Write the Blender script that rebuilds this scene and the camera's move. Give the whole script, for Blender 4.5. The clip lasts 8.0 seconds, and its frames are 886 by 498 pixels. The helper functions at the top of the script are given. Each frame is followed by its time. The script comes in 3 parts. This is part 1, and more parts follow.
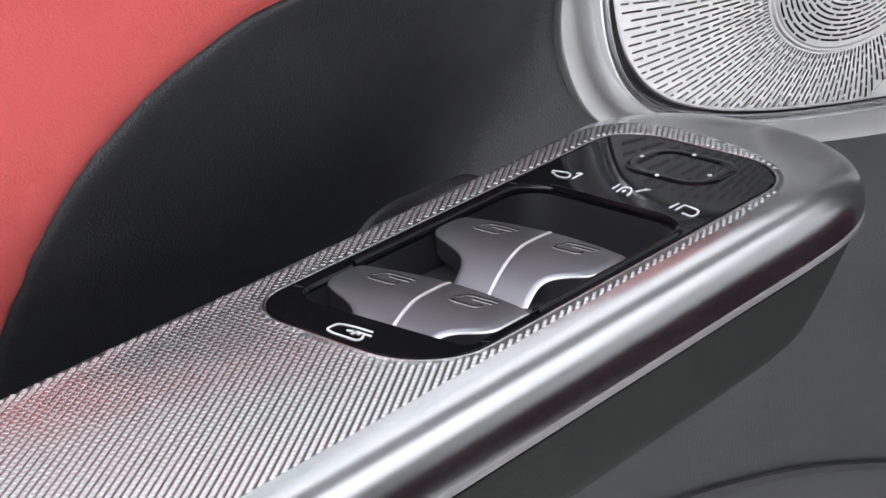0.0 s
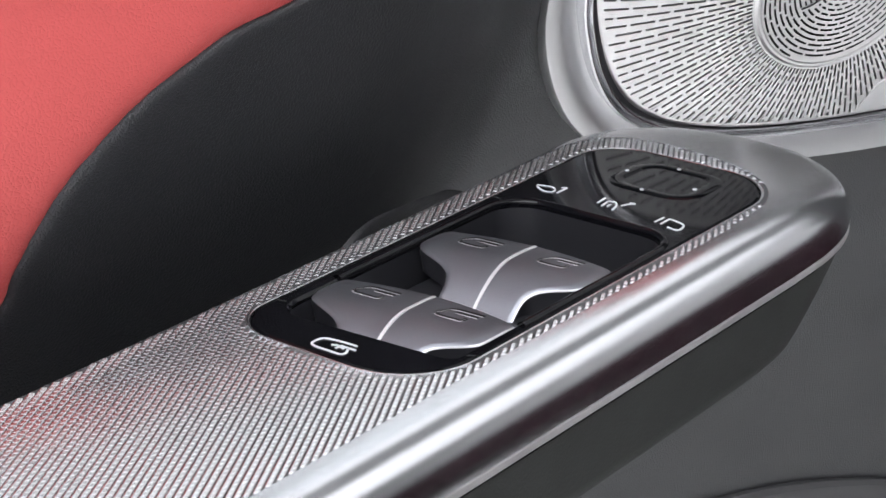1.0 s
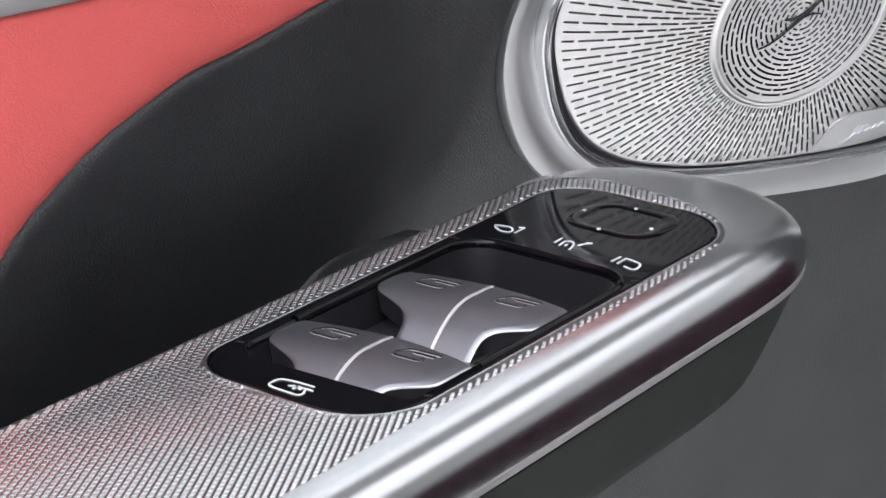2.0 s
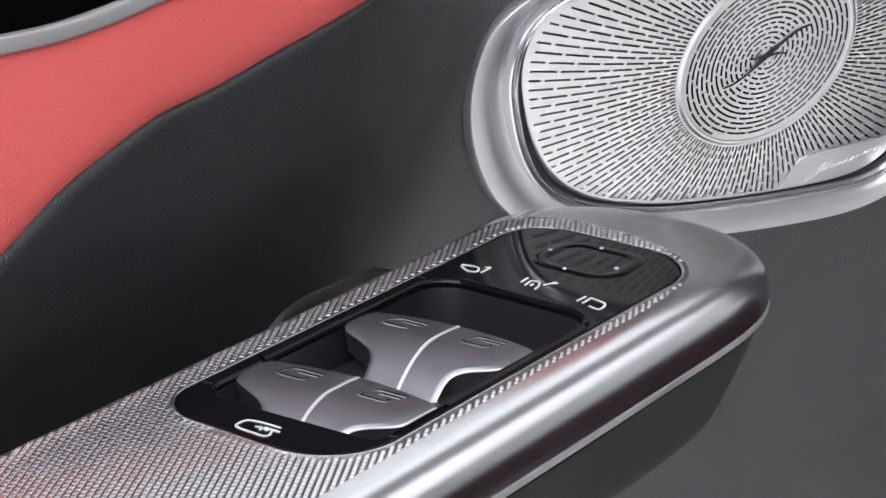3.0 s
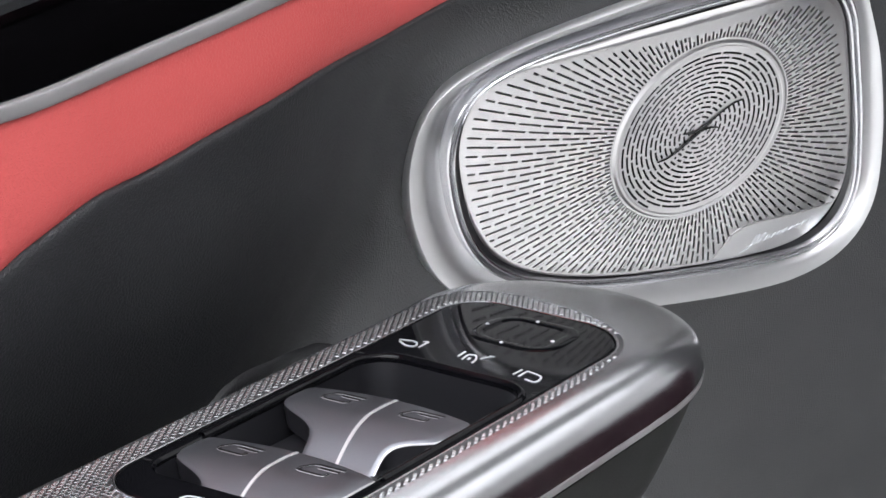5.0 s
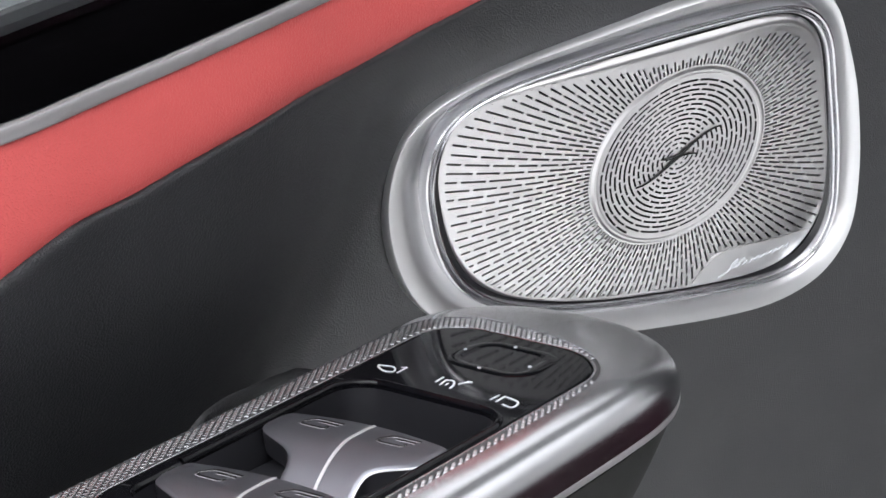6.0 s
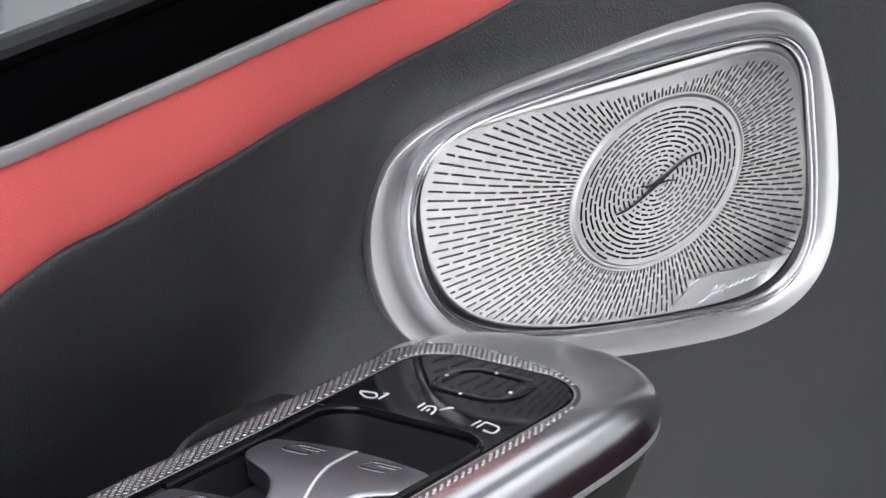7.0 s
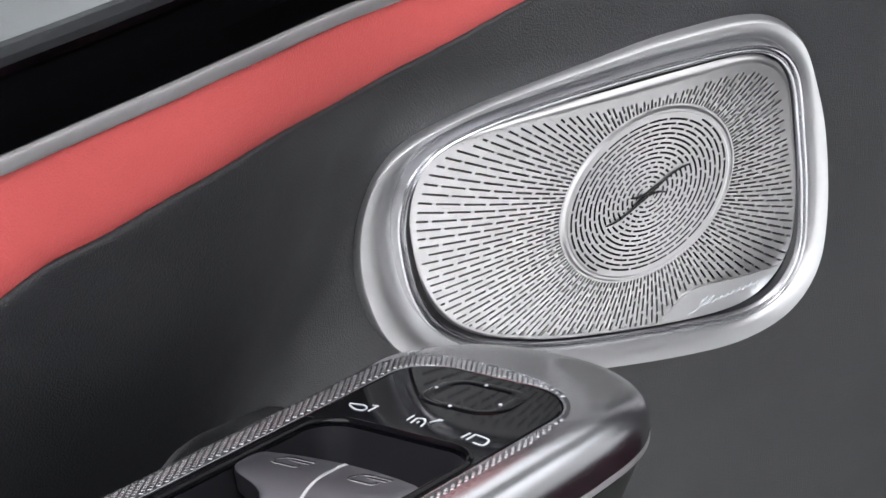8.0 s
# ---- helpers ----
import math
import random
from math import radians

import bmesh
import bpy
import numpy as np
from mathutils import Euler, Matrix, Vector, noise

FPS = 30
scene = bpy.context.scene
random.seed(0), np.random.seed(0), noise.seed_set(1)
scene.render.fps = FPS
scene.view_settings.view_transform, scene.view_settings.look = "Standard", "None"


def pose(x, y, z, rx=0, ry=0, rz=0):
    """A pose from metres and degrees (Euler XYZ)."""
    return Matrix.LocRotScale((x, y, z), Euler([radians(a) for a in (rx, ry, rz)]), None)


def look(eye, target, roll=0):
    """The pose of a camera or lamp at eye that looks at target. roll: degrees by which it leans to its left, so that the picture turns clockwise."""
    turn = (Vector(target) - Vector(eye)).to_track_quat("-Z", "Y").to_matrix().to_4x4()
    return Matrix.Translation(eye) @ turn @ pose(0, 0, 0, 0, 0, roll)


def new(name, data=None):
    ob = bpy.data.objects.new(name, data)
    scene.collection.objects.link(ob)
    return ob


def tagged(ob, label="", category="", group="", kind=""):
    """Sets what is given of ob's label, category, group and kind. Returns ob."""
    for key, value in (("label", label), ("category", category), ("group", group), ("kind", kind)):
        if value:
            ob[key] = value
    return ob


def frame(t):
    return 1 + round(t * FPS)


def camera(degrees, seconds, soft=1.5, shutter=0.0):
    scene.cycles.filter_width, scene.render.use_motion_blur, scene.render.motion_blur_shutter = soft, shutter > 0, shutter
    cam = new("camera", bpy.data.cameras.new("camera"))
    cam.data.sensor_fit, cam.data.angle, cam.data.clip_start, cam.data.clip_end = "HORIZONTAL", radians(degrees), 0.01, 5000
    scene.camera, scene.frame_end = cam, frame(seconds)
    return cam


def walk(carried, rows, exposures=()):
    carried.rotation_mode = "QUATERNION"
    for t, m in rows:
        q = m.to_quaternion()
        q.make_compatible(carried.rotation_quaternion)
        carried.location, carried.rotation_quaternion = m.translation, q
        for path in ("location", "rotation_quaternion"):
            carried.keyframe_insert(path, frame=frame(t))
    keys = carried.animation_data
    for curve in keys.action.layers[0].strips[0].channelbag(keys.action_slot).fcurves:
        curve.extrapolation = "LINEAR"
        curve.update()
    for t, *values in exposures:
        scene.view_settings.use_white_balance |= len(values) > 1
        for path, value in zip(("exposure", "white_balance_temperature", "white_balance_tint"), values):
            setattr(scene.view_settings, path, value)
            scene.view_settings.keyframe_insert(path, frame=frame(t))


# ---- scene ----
cam = camera(25.0, 8.0, soft=1.6)
PATH = [
    (0, (-0.434, -0.292, 0.194), (1.065, 0.829, -0.511), -0.2),
    (0.5, (-0.434, -0.291, 0.194), (1.07, 0.825, -0.509), -0.1),
    (1, (-0.433, -0.291, 0.192), (1.081, 0.821, -0.495), -0.1),
    (1.5, (-0.433, -0.292, 0.192), (1.098, 0.81, -0.475), -0.1),
    (3, (-0.435, -0.298, 0.197), (1.132, 0.778, -0.423), 0.1),
    (3.5, (-0.437, -0.299, 0.198), (1.144, 0.767, -0.405), 0.1),
    (4, (-0.438, -0.302, 0.198), (1.155, 0.758, -0.383), 0.0),
    (4.5, (-0.439, -0.303, 0.199), (1.167, 0.748, -0.365), -0.0),
    (6, (-0.442, -0.309, 0.203), (1.185, 0.726, -0.327), 0.1),
    (6.5, (-0.444, -0.31, 0.203), (1.191, 0.719, -0.312), 0.1),
    (7, (-0.446, -0.312, 0.205), (1.196, 0.712, -0.301), 0.2),
    (7.5, (-0.445, -0.311, 0.205), (1.202, 0.707, -0.293), 0.2),
    (8, (-0.445, -0.312, 0.205), (1.204, 0.706, -0.29), 0.2),
]
walk(cam, [(t, look(eye, target, roll)) for t, eye, target, roll in PATH])

# ---- added studio light ----
world = bpy.data.worlds.new("world")
scene.world = world
world.use_nodes = True
world.node_tree.nodes["Background"].inputs["Color"].default_value = (0.5, 0.52, 0.55, 1)
world.node_tree.nodes["Background"].inputs["Strength"].default_value = 0.05
LIGHT_WIDE, LIGHT_STRIP, LIGHT_REAR = 0.85, 1.02, 6.9  # brightness of the added, unseen ceiling panels
scene.view_settings.exposure = 0.18


# ---- materials ----
def material(name, colour, rough=0.5, metal=0.0, coat=0.0, grain=0.0, size=1500.0, vary=0.06, kind="noise", bump=0.0003, transmission=0.0, aniso=0.0, specular=0.5, uneven=0.1):
    """A surface with colour drift at two scales, uneven gloss and fine relief."""
    m = bpy.data.materials.new(name)
    m.use_nodes = True
    n, l = m.node_tree.nodes, m.node_tree.links
    b = n["Principled BSDF"]
    b.inputs["Metallic"].default_value = metal
    b.inputs["Coat Weight"].default_value = coat
    b.inputs["Coat Roughness"].default_value = 0.03
    b.inputs["Specular IOR Level"].default_value = specular
    b.inputs["Transmission Weight"].default_value = transmission
    b.inputs["Anisotropic"].default_value = aniso
    co = n.new("ShaderNodeTexCoord")
    big = n.new("ShaderNodeTexNoise")
    big.inputs["Scale"].default_value, big.inputs["Detail"].default_value = 25.0, 6.0
    l.new(co.outputs["Object"], big.inputs["Vector"])
    fine = n.new("ShaderNodeTexNoise")
    fine.inputs["Scale"].default_value, fine.inputs["Detail"].default_value = size * 0.6, 3.0
    l.new(co.outputs["Object"], fine.inputs["Vector"])
    mix = n.new("ShaderNodeMath")
    mix.operation = "MULTIPLY_ADD"
    l.new(fine.outputs["Fac"], mix.inputs[0])
    mix.inputs[1].default_value = 0.5
    l.new(big.outputs["Fac"], mix.inputs[2])
    ramp = n.new("ShaderNodeMapRange")
    ramp.inputs["From Min"].default_value, ramp.inputs["From Max"].default_value = 0.4, 1.1
    ramp.inputs["To Min"].default_value, ramp.inputs["To Max"].default_value = 1 - vary, 1 + vary
    l.new(mix.outputs[0], ramp.inputs["Value"])
    tint = n.new("ShaderNodeVectorMath")
    tint.operation = "SCALE"
    tint.inputs[0].default_value = colour
    l.new(ramp.outputs["Result"], tint.inputs["Scale"])
    l.new(tint.outputs["Vector"], b.inputs["Base Color"])
    gloss = n.new("ShaderNodeMapRange")
    gloss.inputs["From Min"].default_value, gloss.inputs["From Max"].default_value = 0.3, 0.7
    gloss.inputs["To Min"].default_value, gloss.inputs["To Max"].default_value = rough * (1 - uneven), min(1, rough * (1 + uneven))
    l.new(big.outputs["Fac"], gloss.inputs["Value"])
    l.new(gloss.outputs["Result"], b.inputs["Roughness"])
    if aniso > 0:
        turn = n.new("ShaderNodeTangent")
        turn.direction_type, turn.axis = "RADIAL", "Z"
        l.new(turn.outputs["Tangent"], b.inputs["Tangent"])
    if grain > 0:
        relief = n.new("ShaderNodeBump")
        relief.inputs["Strength"].default_value, relief.inputs["Distance"].default_value = grain, bump
        if kind == "leather":
            cell = n.new("ShaderNodeTexVoronoi")
            cell.feature = "DISTANCE_TO_EDGE"
            cell.inputs["Scale"].default_value = size
            warp = n.new("ShaderNodeTexNoise")
            warp.inputs["Scale"].default_value = size * 0.25
            l.new(co.outputs["Object"], warp.inputs["Vector"])
            add = n.new("ShaderNodeVectorMath")
            add.operation = "MULTIPLY_ADD"
            l.new(warp.outputs["Color"], add.inputs[0])
            add.inputs[1].default_value = (2.0 / size,) * 3
            l.new(co.outputs["Object"], add.inputs[2])
            l.new(add.outputs["Vector"], cell.inputs["Vector"])
            soft = n.new("ShaderNodeMapRange")
            soft.interpolation_type = "SMOOTHSTEP"
            soft.inputs["From Max"].default_value = 0.25
            l.new(cell.outputs["Distance"], soft.inputs["Value"])
            l.new(soft.outputs["Result"], relief.inputs["Height"])
        else:
            tex = n.new("ShaderNodeTexNoise")
            tex.inputs["Scale"].default_value, tex.inputs["Detail"].default_value = size, 2.0
            l.new(co.outputs["Object"], tex.inputs["Vector"])
            l.new(tex.outputs["Fac"], relief.inputs["Height"])
        l.new(relief.outputs["Normal"], b.inputs["Normal"])
    return m


RED = material("red_leather", (0.465, 0.077, 0.075), 0.55, specular=0.35, grain=0.32, size=720, kind="leather", bump=0.0004, vary=0.05)
BLACK_SOFT = material("black_grained_vinyl", (0.0118, 0.0122, 0.0146), 0.5, specular=0.74, grain=0.4, size=800, kind="leather", bump=0.0004, vary=0.12)
GREY_LOWER = material("dark_grey_plastic", (0.013, 0.0138, 0.0132), 0.6, specular=0.25, grain=0.3, size=1200, vary=0.12)
PIANO = material("piano_black", (0.003, 0.003, 0.004), 0.05, vary=0.05, specular=0.16)
WELL = material("black_satin_plastic", (0.01, 0.01, 0.012), 0.3, vary=0.1)
SATIN = material("satin_aluminium", (0.63, 0.638, 0.66), 0.21, metal=1.0, grain=0.02, size=4000, vary=0.012, uneven=0.02)
KNURL = material("knurled_aluminium", (0.65, 0.655, 0.67), 0.27, metal=1.0, vary=0.015, uneven=0.0)
# Aluminium darkened to paint the shade between the knurling's studs.
GROOVE_SHADE = material("groove_shade_aluminium", (0.1, 0.1, 0.105), 0.5, metal=0.8, vary=0.1)
BEZEL = material("matt_silver", (0.58, 0.58, 0.59), 0.37, metal=0.9, grain=0.02, size=4000, vary=0.012, uneven=0.02)
GRILLE = material("perforated_aluminium", (0.52, 0.512, 0.518), 0.28, metal=1.0, grain=0.015, size=4000, vary=0.015, uneven=0.02, aniso=0.55)
CHROME = material("polished_chrome", (0.6, 0.6, 0.62), 0.24, metal=1.0, vary=0.02)
DIVIDER = material("pale_silver_paint", (0.5, 0.5, 0.52), 0.4, metal=0.4)
SWITCH = material("silver_switch_paint", (0.158, 0.162, 0.182), 0.38, metal=0.85, grain=0.05, size=4000, vary=0.04)
MARK = material("engraved_mark", (0.008, 0.008, 0.009), 0.5, specular=0.2)
WHITE = material("white_print", (0.5, 0.51, 0.54), 0.4)
VOID = material("speaker_cloth", (0.012, 0.012, 0.013), 0.9)
STRIP = material("belt_trim_silver", (0.42, 0.41, 0.415), 0.58, metal=0.9, vary=0.04)
SEAL = material("window_seal_black", (0.0012, 0.0011, 0.0013), 0.8, specular=0.0)
GLASS = material("window_glass", (0.75, 0.79, 0.8), 0.02, transmission=1.0, vary=0.01)
GREYWALL = material("grey_render", (0.5, 0.52, 0.53), 0.8, vary=0.2)
STUDIO = material("white_studio_paint", (0.8, 0.8, 0.8), 0.7, vary=0.04)
STUDIO_FLOOR = material("pale_studio_floor", (0.86, 0.865, 0.85), 0.5, vary=0.05)
STUDIO_GREY = material("grey_studio_paint", (0.4, 0.4, 0.41), 0.8, vary=0.06)
STUDIO_DIM = material("dark_grey_studio_paint", (0.16, 0.16, 0.165), 0.8, vary=0.1)
MAROON = material("dark_maroon_board", (0.016, 0.006, 0.009), 0.9, specular=0.05, vary=0.15)


def glowing(name, strength):
    m = bpy.data.materials.new(name)
    m.use_nodes = True
    p = m.node_tree.nodes["Principled BSDF"]
    p.inputs["Base Color"].default_value = (0.8, 0.8, 0.8, 1)
    p.inputs["Emission Color"].default_value = (0.97, 0.98, 1.02, 1)
    p.inputs["Emission Strength"].default_value = strength
    return m


GLOW_WIDE, GLOW_STRIP = glowing("wide_diffuser", LIGHT_WIDE), glowing("strip_diffuser", LIGHT_STRIP)
GLOW_REAR = glowing("rear_diffuser", LIGHT_REAR)
LINING = material("roof_lining", (0.45, 0.44, 0.43), 0.9, vary=0.08)
DARK = material("dark_cabin_trim", (0.03, 0.03, 0.032), 0.6, vary=0.15)


# ---- mesh helpers ----
def link_mesh(name, verts, faces, mat, parent=None, label="", smooth=True):
    me = bpy.data.meshes.new(name)
    me.from_pydata([tuple(map(float, v)) for v in verts], [], faces)
    me.materials.append(mat)
    if smooth:
        me.polygons.foreach_set("use_smooth", [True] * len(me.polygons))
        me.set_sharp_from_angle(angle=radians(38))
    me.update()
    ob = new(name, me)
    if parent:
        ob.parent = parent
    if label:
        tagged(ob, label)
    return ob


def part(name, bm, mat, parent, label="", smooth=True):
    bmesh.ops.recalc_face_normals(bm, faces=bm.faces)
    me = bpy.data.meshes.new(name)
    bm.to_mesh(me)
    bm.free()
    me.materials.append(mat)
    if smooth:
        me.polygons.foreach_set("use_smooth", [True] * len(me.polygons))
        me.set_sharp_from_angle(angle=radians(38))
    ob = new(name, me)
    if parent:
        ob.parent = parent
    if label:
        tagged(ob, label)
    return ob


def thing(name, label, category, group="", kind="", at=None):
    ob = new(name)
    ob.empty_display_size = 0.01
    if at is not None:
        ob.matrix_world = at
    return tagged(ob, label, category, group, kind)


def loft(rows, closed=False):
    """Quads between rows of equally many points."""
    n = len(rows[0])
    verts = [p for r in rows for p in r]
    faces = []
    for i in range(len(rows) - 1):
        for j in range(n if closed else n - 1):
            k = (j + 1) % n
            faces.append((i * n + j, i * n + k, (i + 1) * n + k, (i + 1) * n + j))
    return verts, faces


def spline(points, count):
    """Even samples on a Catmull-Rom curve."""
    p = np.array(points, float)
    p = np.vstack([2 * p[0] - p[1], p, 2 * p[-1] - p[-2]])
    out = []
    for i in range(1, len(p) - 2):
        for u in np.linspace(0, 1, 40, endpoint=False):
            a, b, c, d = p[i - 1], p[i], p[i + 1], p[i + 2]
            out.append(0.5 * (2 * b + (c - a) * u + (2 * a - 5 * b + 4 * c - d) * u * u + (3 * b - a - 3 * c + d) * u ** 3))
    out = np.array(out + [p[-2]])
    s = np.r_[0, np.cumsum(np.linalg.norm(np.diff(out, axis=0), axis=1))]
    w = np.linspace(0, s[-1], count)
    return np.stack([np.interp(w, s, out[:, k]) for k in range(out.shape[1])], 1)


def closed_spline(points, count):
    """Even samples on a closed smooth curve."""
    n = len(points)
    s = spline([points[(i - 2) % n] for i in range(n + 5)], 6 * count)
    k0, k1 = (int(np.argmin(np.linalg.norm(s[a:c] - np.array(points[0], float), axis=1))) + a for a, c in ((0, 3 * count), (3 * count, 6 * count)))
    w = np.linspace(k0, k1, count, endpoint=False)
    return np.stack([np.interp(w, np.arange(len(s)), s[:, k]) for k in (0, 1)], 1)


def rounded(corners, per=14, total=0):
    """A closed outline of corners (x, y, radius), each rounded by an arc."""
    pts = []
    n = len(corners)
    for i in range(n):
        p, a, b = (np.array(corners[k % n][:2], float) for k in (i, i - 1, i + 1))
        r = corners[i][2]
        u, v = (a - p) / np.linalg.norm(a - p), (b - p) / np.linalg.norm(b - p)
        half = math.acos(max(-1, min(1, u @ v))) / 2
        cut = r / math.tan(half)
        mid = (u + v) / np.linalg.norm(u + v)
        centre = p + mid * r / math.sin(half)
        s, e = p + u * cut - centre, p + v * cut - centre
        turn = math.atan2(s[0] * e[1] - s[1] * e[0], s @ e)
        for k in range(per + 1):
            t = turn * k / per
            pts.append(centre + np.array((s[0] * math.cos(t) - s[1] * math.sin(t), s[0] * math.sin(t) + s[1] * math.cos(t))))
    pts = np.array(pts)
    if total:
        q = np.vstack([pts, pts[:1]])
        s = np.r_[0, np.cumsum(np.linalg.norm(np.diff(q, axis=0), axis=1))]
        w = np.linspace(0, s[-1], total, endpoint=False)
        pts = np.stack([np.interp(w, s, q[:, k]) for k in (0, 1)], 1)
    return pts


def inset(outline, d):
    """The outline moved inwards by d (anticlockwise outlines)."""
    o = np.array(outline)
    t = np.roll(o, -1, 0) - np.roll(o, 1, 0)
    t /= np.linalg.norm(t, axis=1)[:, None] + 1e-12
    return o + d * np.stack([-t[:, 1], t[:, 0]], 1)


def inside(outline, x, y):
    o = np.array(outline)
    a, b = o, np.roll(o, -1, 0)
    hit = ((a[:, 1] > y) != (b[:, 1] > y)) & (x < (b[:, 0] - a[:, 0]) * (y - a[:, 1]) / (b[:, 1] - a[:, 1] + 1e-15) + a[:, 0])
    return hit.sum() % 2 == 1


def box(bm, lo, hi, bevel=0.0):
    r = bmesh.ops.create_cube(bm, size=1)
    for v in r["verts"]:
        v.co = Vector([(lo[k] + hi[k]) / 2 + v.co[k] * (hi[k] - lo[k]) for k in range(3)])
    if bevel:
        edges = {e for v in r["verts"] for e in v.link_edges}
        bmesh.ops.bevel(bm, geom=list(edges), offset=bevel, segments=3, affect="EDGES", profile=0.5)


def ribbon(lines, width, z, thick=0.00025):
    """Flat raised strokes along polylines in a plane."""
    verts, faces = [], []
    for line in lines:
        p = np.array(line, float)
        t = np.gradient(p, axis=0)
        t /= np.linalg.norm(t, axis=1)[:, None] + 1e-12
        wide = np.array([width(k / (len(p) - 1)) for k in range(len(p))])[:, None] if callable(width) else width
        nn = np.stack([-t[:, 1], t[:, 0]], 1) * wide / 2
        k0 = len(verts)
        for q, m in zip(p, nn):
            zz = z(q[0], q[1]) if callable(z) else z
            for s, dz in ((1, 0), (1, thick), (-1, thick), (-1, 0)):
                verts.append((q[0] + s * m[0], q[1] + s * m[1], zz + dz))
        for i in range(len(p) - 1):
            a, b = k0 + 4 * i, k0 + 4 * i + 4
            for j in range(3):
                faces.append((a + j, a + j + 1, b + j + 1, b + j))
        faces.append((k0, k0 + 1, k0 + 2, k0 + 3))
        e = k0 + 4 * (len(p) - 1)
        faces.append((e + 3, e + 2, e + 1, e))
    return verts, faces


# ---- the door's inner face ----
SC = Vector((0.28175, 0.03777, 0.0235))  # middle of the speaker's disc
SN = Vector((-0.4292, -0.8368, -0.3401)).normalized()
SH = Vector((0.8898, -0.4564, 0.0)).normalized()
SV = SN.cross(SH).normalized()
if SV.z < 0:
    SV = -SV


def door_y(x, z):
    """Depth of the door's lining: level beside the armrest, turning in towards the speaker, and leaning in at the top."""
    turn = 0.0055 + SC.y - SN.x / SN.y * (x - SC.x)
    side = 0.07 + 0.34 * 0.02 * math.log1p(math.exp(min(300, (x - 0.05) / 0.02)))
    soft = min(1.0, max(0.0, (z - 0.055) / 0.035))
    soft = 0.008 + 0.02 * soft * soft * (3 - 2 * soft)  # the fold fades towards the belt
    both = turn - soft * math.log1p(math.exp(max(-300, min(300, (turn - side) / soft))))
    lean = 0.2 + (SN.z / SN.y - 0.2) / (1 + math.exp(max(-300, min(300, -(x - 0.1) / 0.03))))
    under = max(0.0, 0.058 - z) ** 2 * 1.5 / (1 + math.exp(max(-300, min(300, (x - 0.14) / 0.04))))  # hollow towards the armrest
    return both - lean * (z - SC.z) + under


SEAM = [(-0.127, -0.2), (-0.1242, -0.05), (-0.122, -0.0069), (-0.1182, 0.0063), (-0.1168, 0.0126), (-0.1097, 0.0259), (-0.1017, 0.0356), (-0.094, 0.0416), (-0.085, 0.048), (-0.075, 0.0533), (-0.065, 0.0572), (-0.055, 0.0609), (-0.044, 0.0641), (-0.0225, 0.0672), (0.002, 0.0722), (0.029, 0.077), (0.06, 0.0827), (0.094, 0.0868), (0.1265, 0.0927), (0.1593, 0.1002), (0.1911, 0.112), (0.24, 0.132)]
BELT = [(-0.45, -0.03), (-0.3, 0.0), (-0.22, 0.035), (-0.17, 0.07), (-0.125, 0.0866), (-0.075, 0.0897), (-0.041, 0.0945), (0.0055, 0.1016), (0.0326, 0.1058), (0.0629, 0.11), (0.0956, 0.1141), (0.1305, 0.1186), (0.165, 0.126), (0.2, 0.137), (0.24, 0.153)]


def sheet(name, near, far, steps, lift, mat, parent, label):
    rows = []
    for k in range(steps + 1):
        f = (k / steps) ** 1.8
        row = []
        for a, b in zip(near, far):
            x, z = a * (1 - f) + b * f
            y = door_y(x, z)
            row.append((x, y + lift(math.hypot(x - a[0], z - a[1]), k / steps) + speaker_hollow(x, y, z), z))
        rows.append(row)
    v, fc = loft(rows)
    return link_mesh(name, v, fc, mat, parent, label)


# ---- outlines of the speaker, about the middle of its disc ----
M = 0.001
OUT = M * closed_spline([(-135.6, -3), (-136, 8.4), (-135.2, 18.3), (-132.8, 25.4), (-128.2, 31.6), (-115.8, 40.4), (-93.2, 49.8), (-69.3, 57), (-47.5, 62.9), (-17, 70.8), (15.2, 76.4), (28.6, 77.4), (39.7, 76.5), (52.2, 71.4), (62.5, 62.6), (72.8, 47.4), (85.2, 26.4), (95.6, 3), (103.1, -17.3), (109.2, -39.9), (110.5, -52), (107.5, -66.5), (99.5, -77.3), (87, -84), (72, -88), (48.5, -89.4), (19.6, -89), (-8.2, -87.3), (-40.8, -82.6), (-72.7, -76.4), (-93.5, -68.2), (-107.5, -59), (-116.2, -49.4), (-122.7, -39.3), (-128.2, -28), (-132.5, -16.4)], 480)
GRV = M * closed_spline([(-118, -4.3), (-119.2, 3), (-119.7, 11.3), (-118.6, 20.1), (-115.5, 27.2), (-110.4, 32.7), (-102.7, 37.5), (-87.2, 43.4), (-66.6, 48.9), (-43.8, 54.3), (-12.6, 60.6), (20.1, 65.4), (37.8, 66), (49.3, 63.2), (58.7, 57), (66.6, 46.6), (75.8, 26.2), (87.7, -2.6), (95.3, -24.9), (99.5, -39.8), (99.8, -54.7), (94.1, -66.5), (84.3, -73.2), (65.5, -76), (27.3, -76.8), (-9.4, -75.8), (-36.8, -73), (-62.8, -67.4), (-78.4, -61.4), (-91.6, -52.5), (-101.5, -41.1), (-109.8, -26.5), (-115.4, -11.5)], 480)


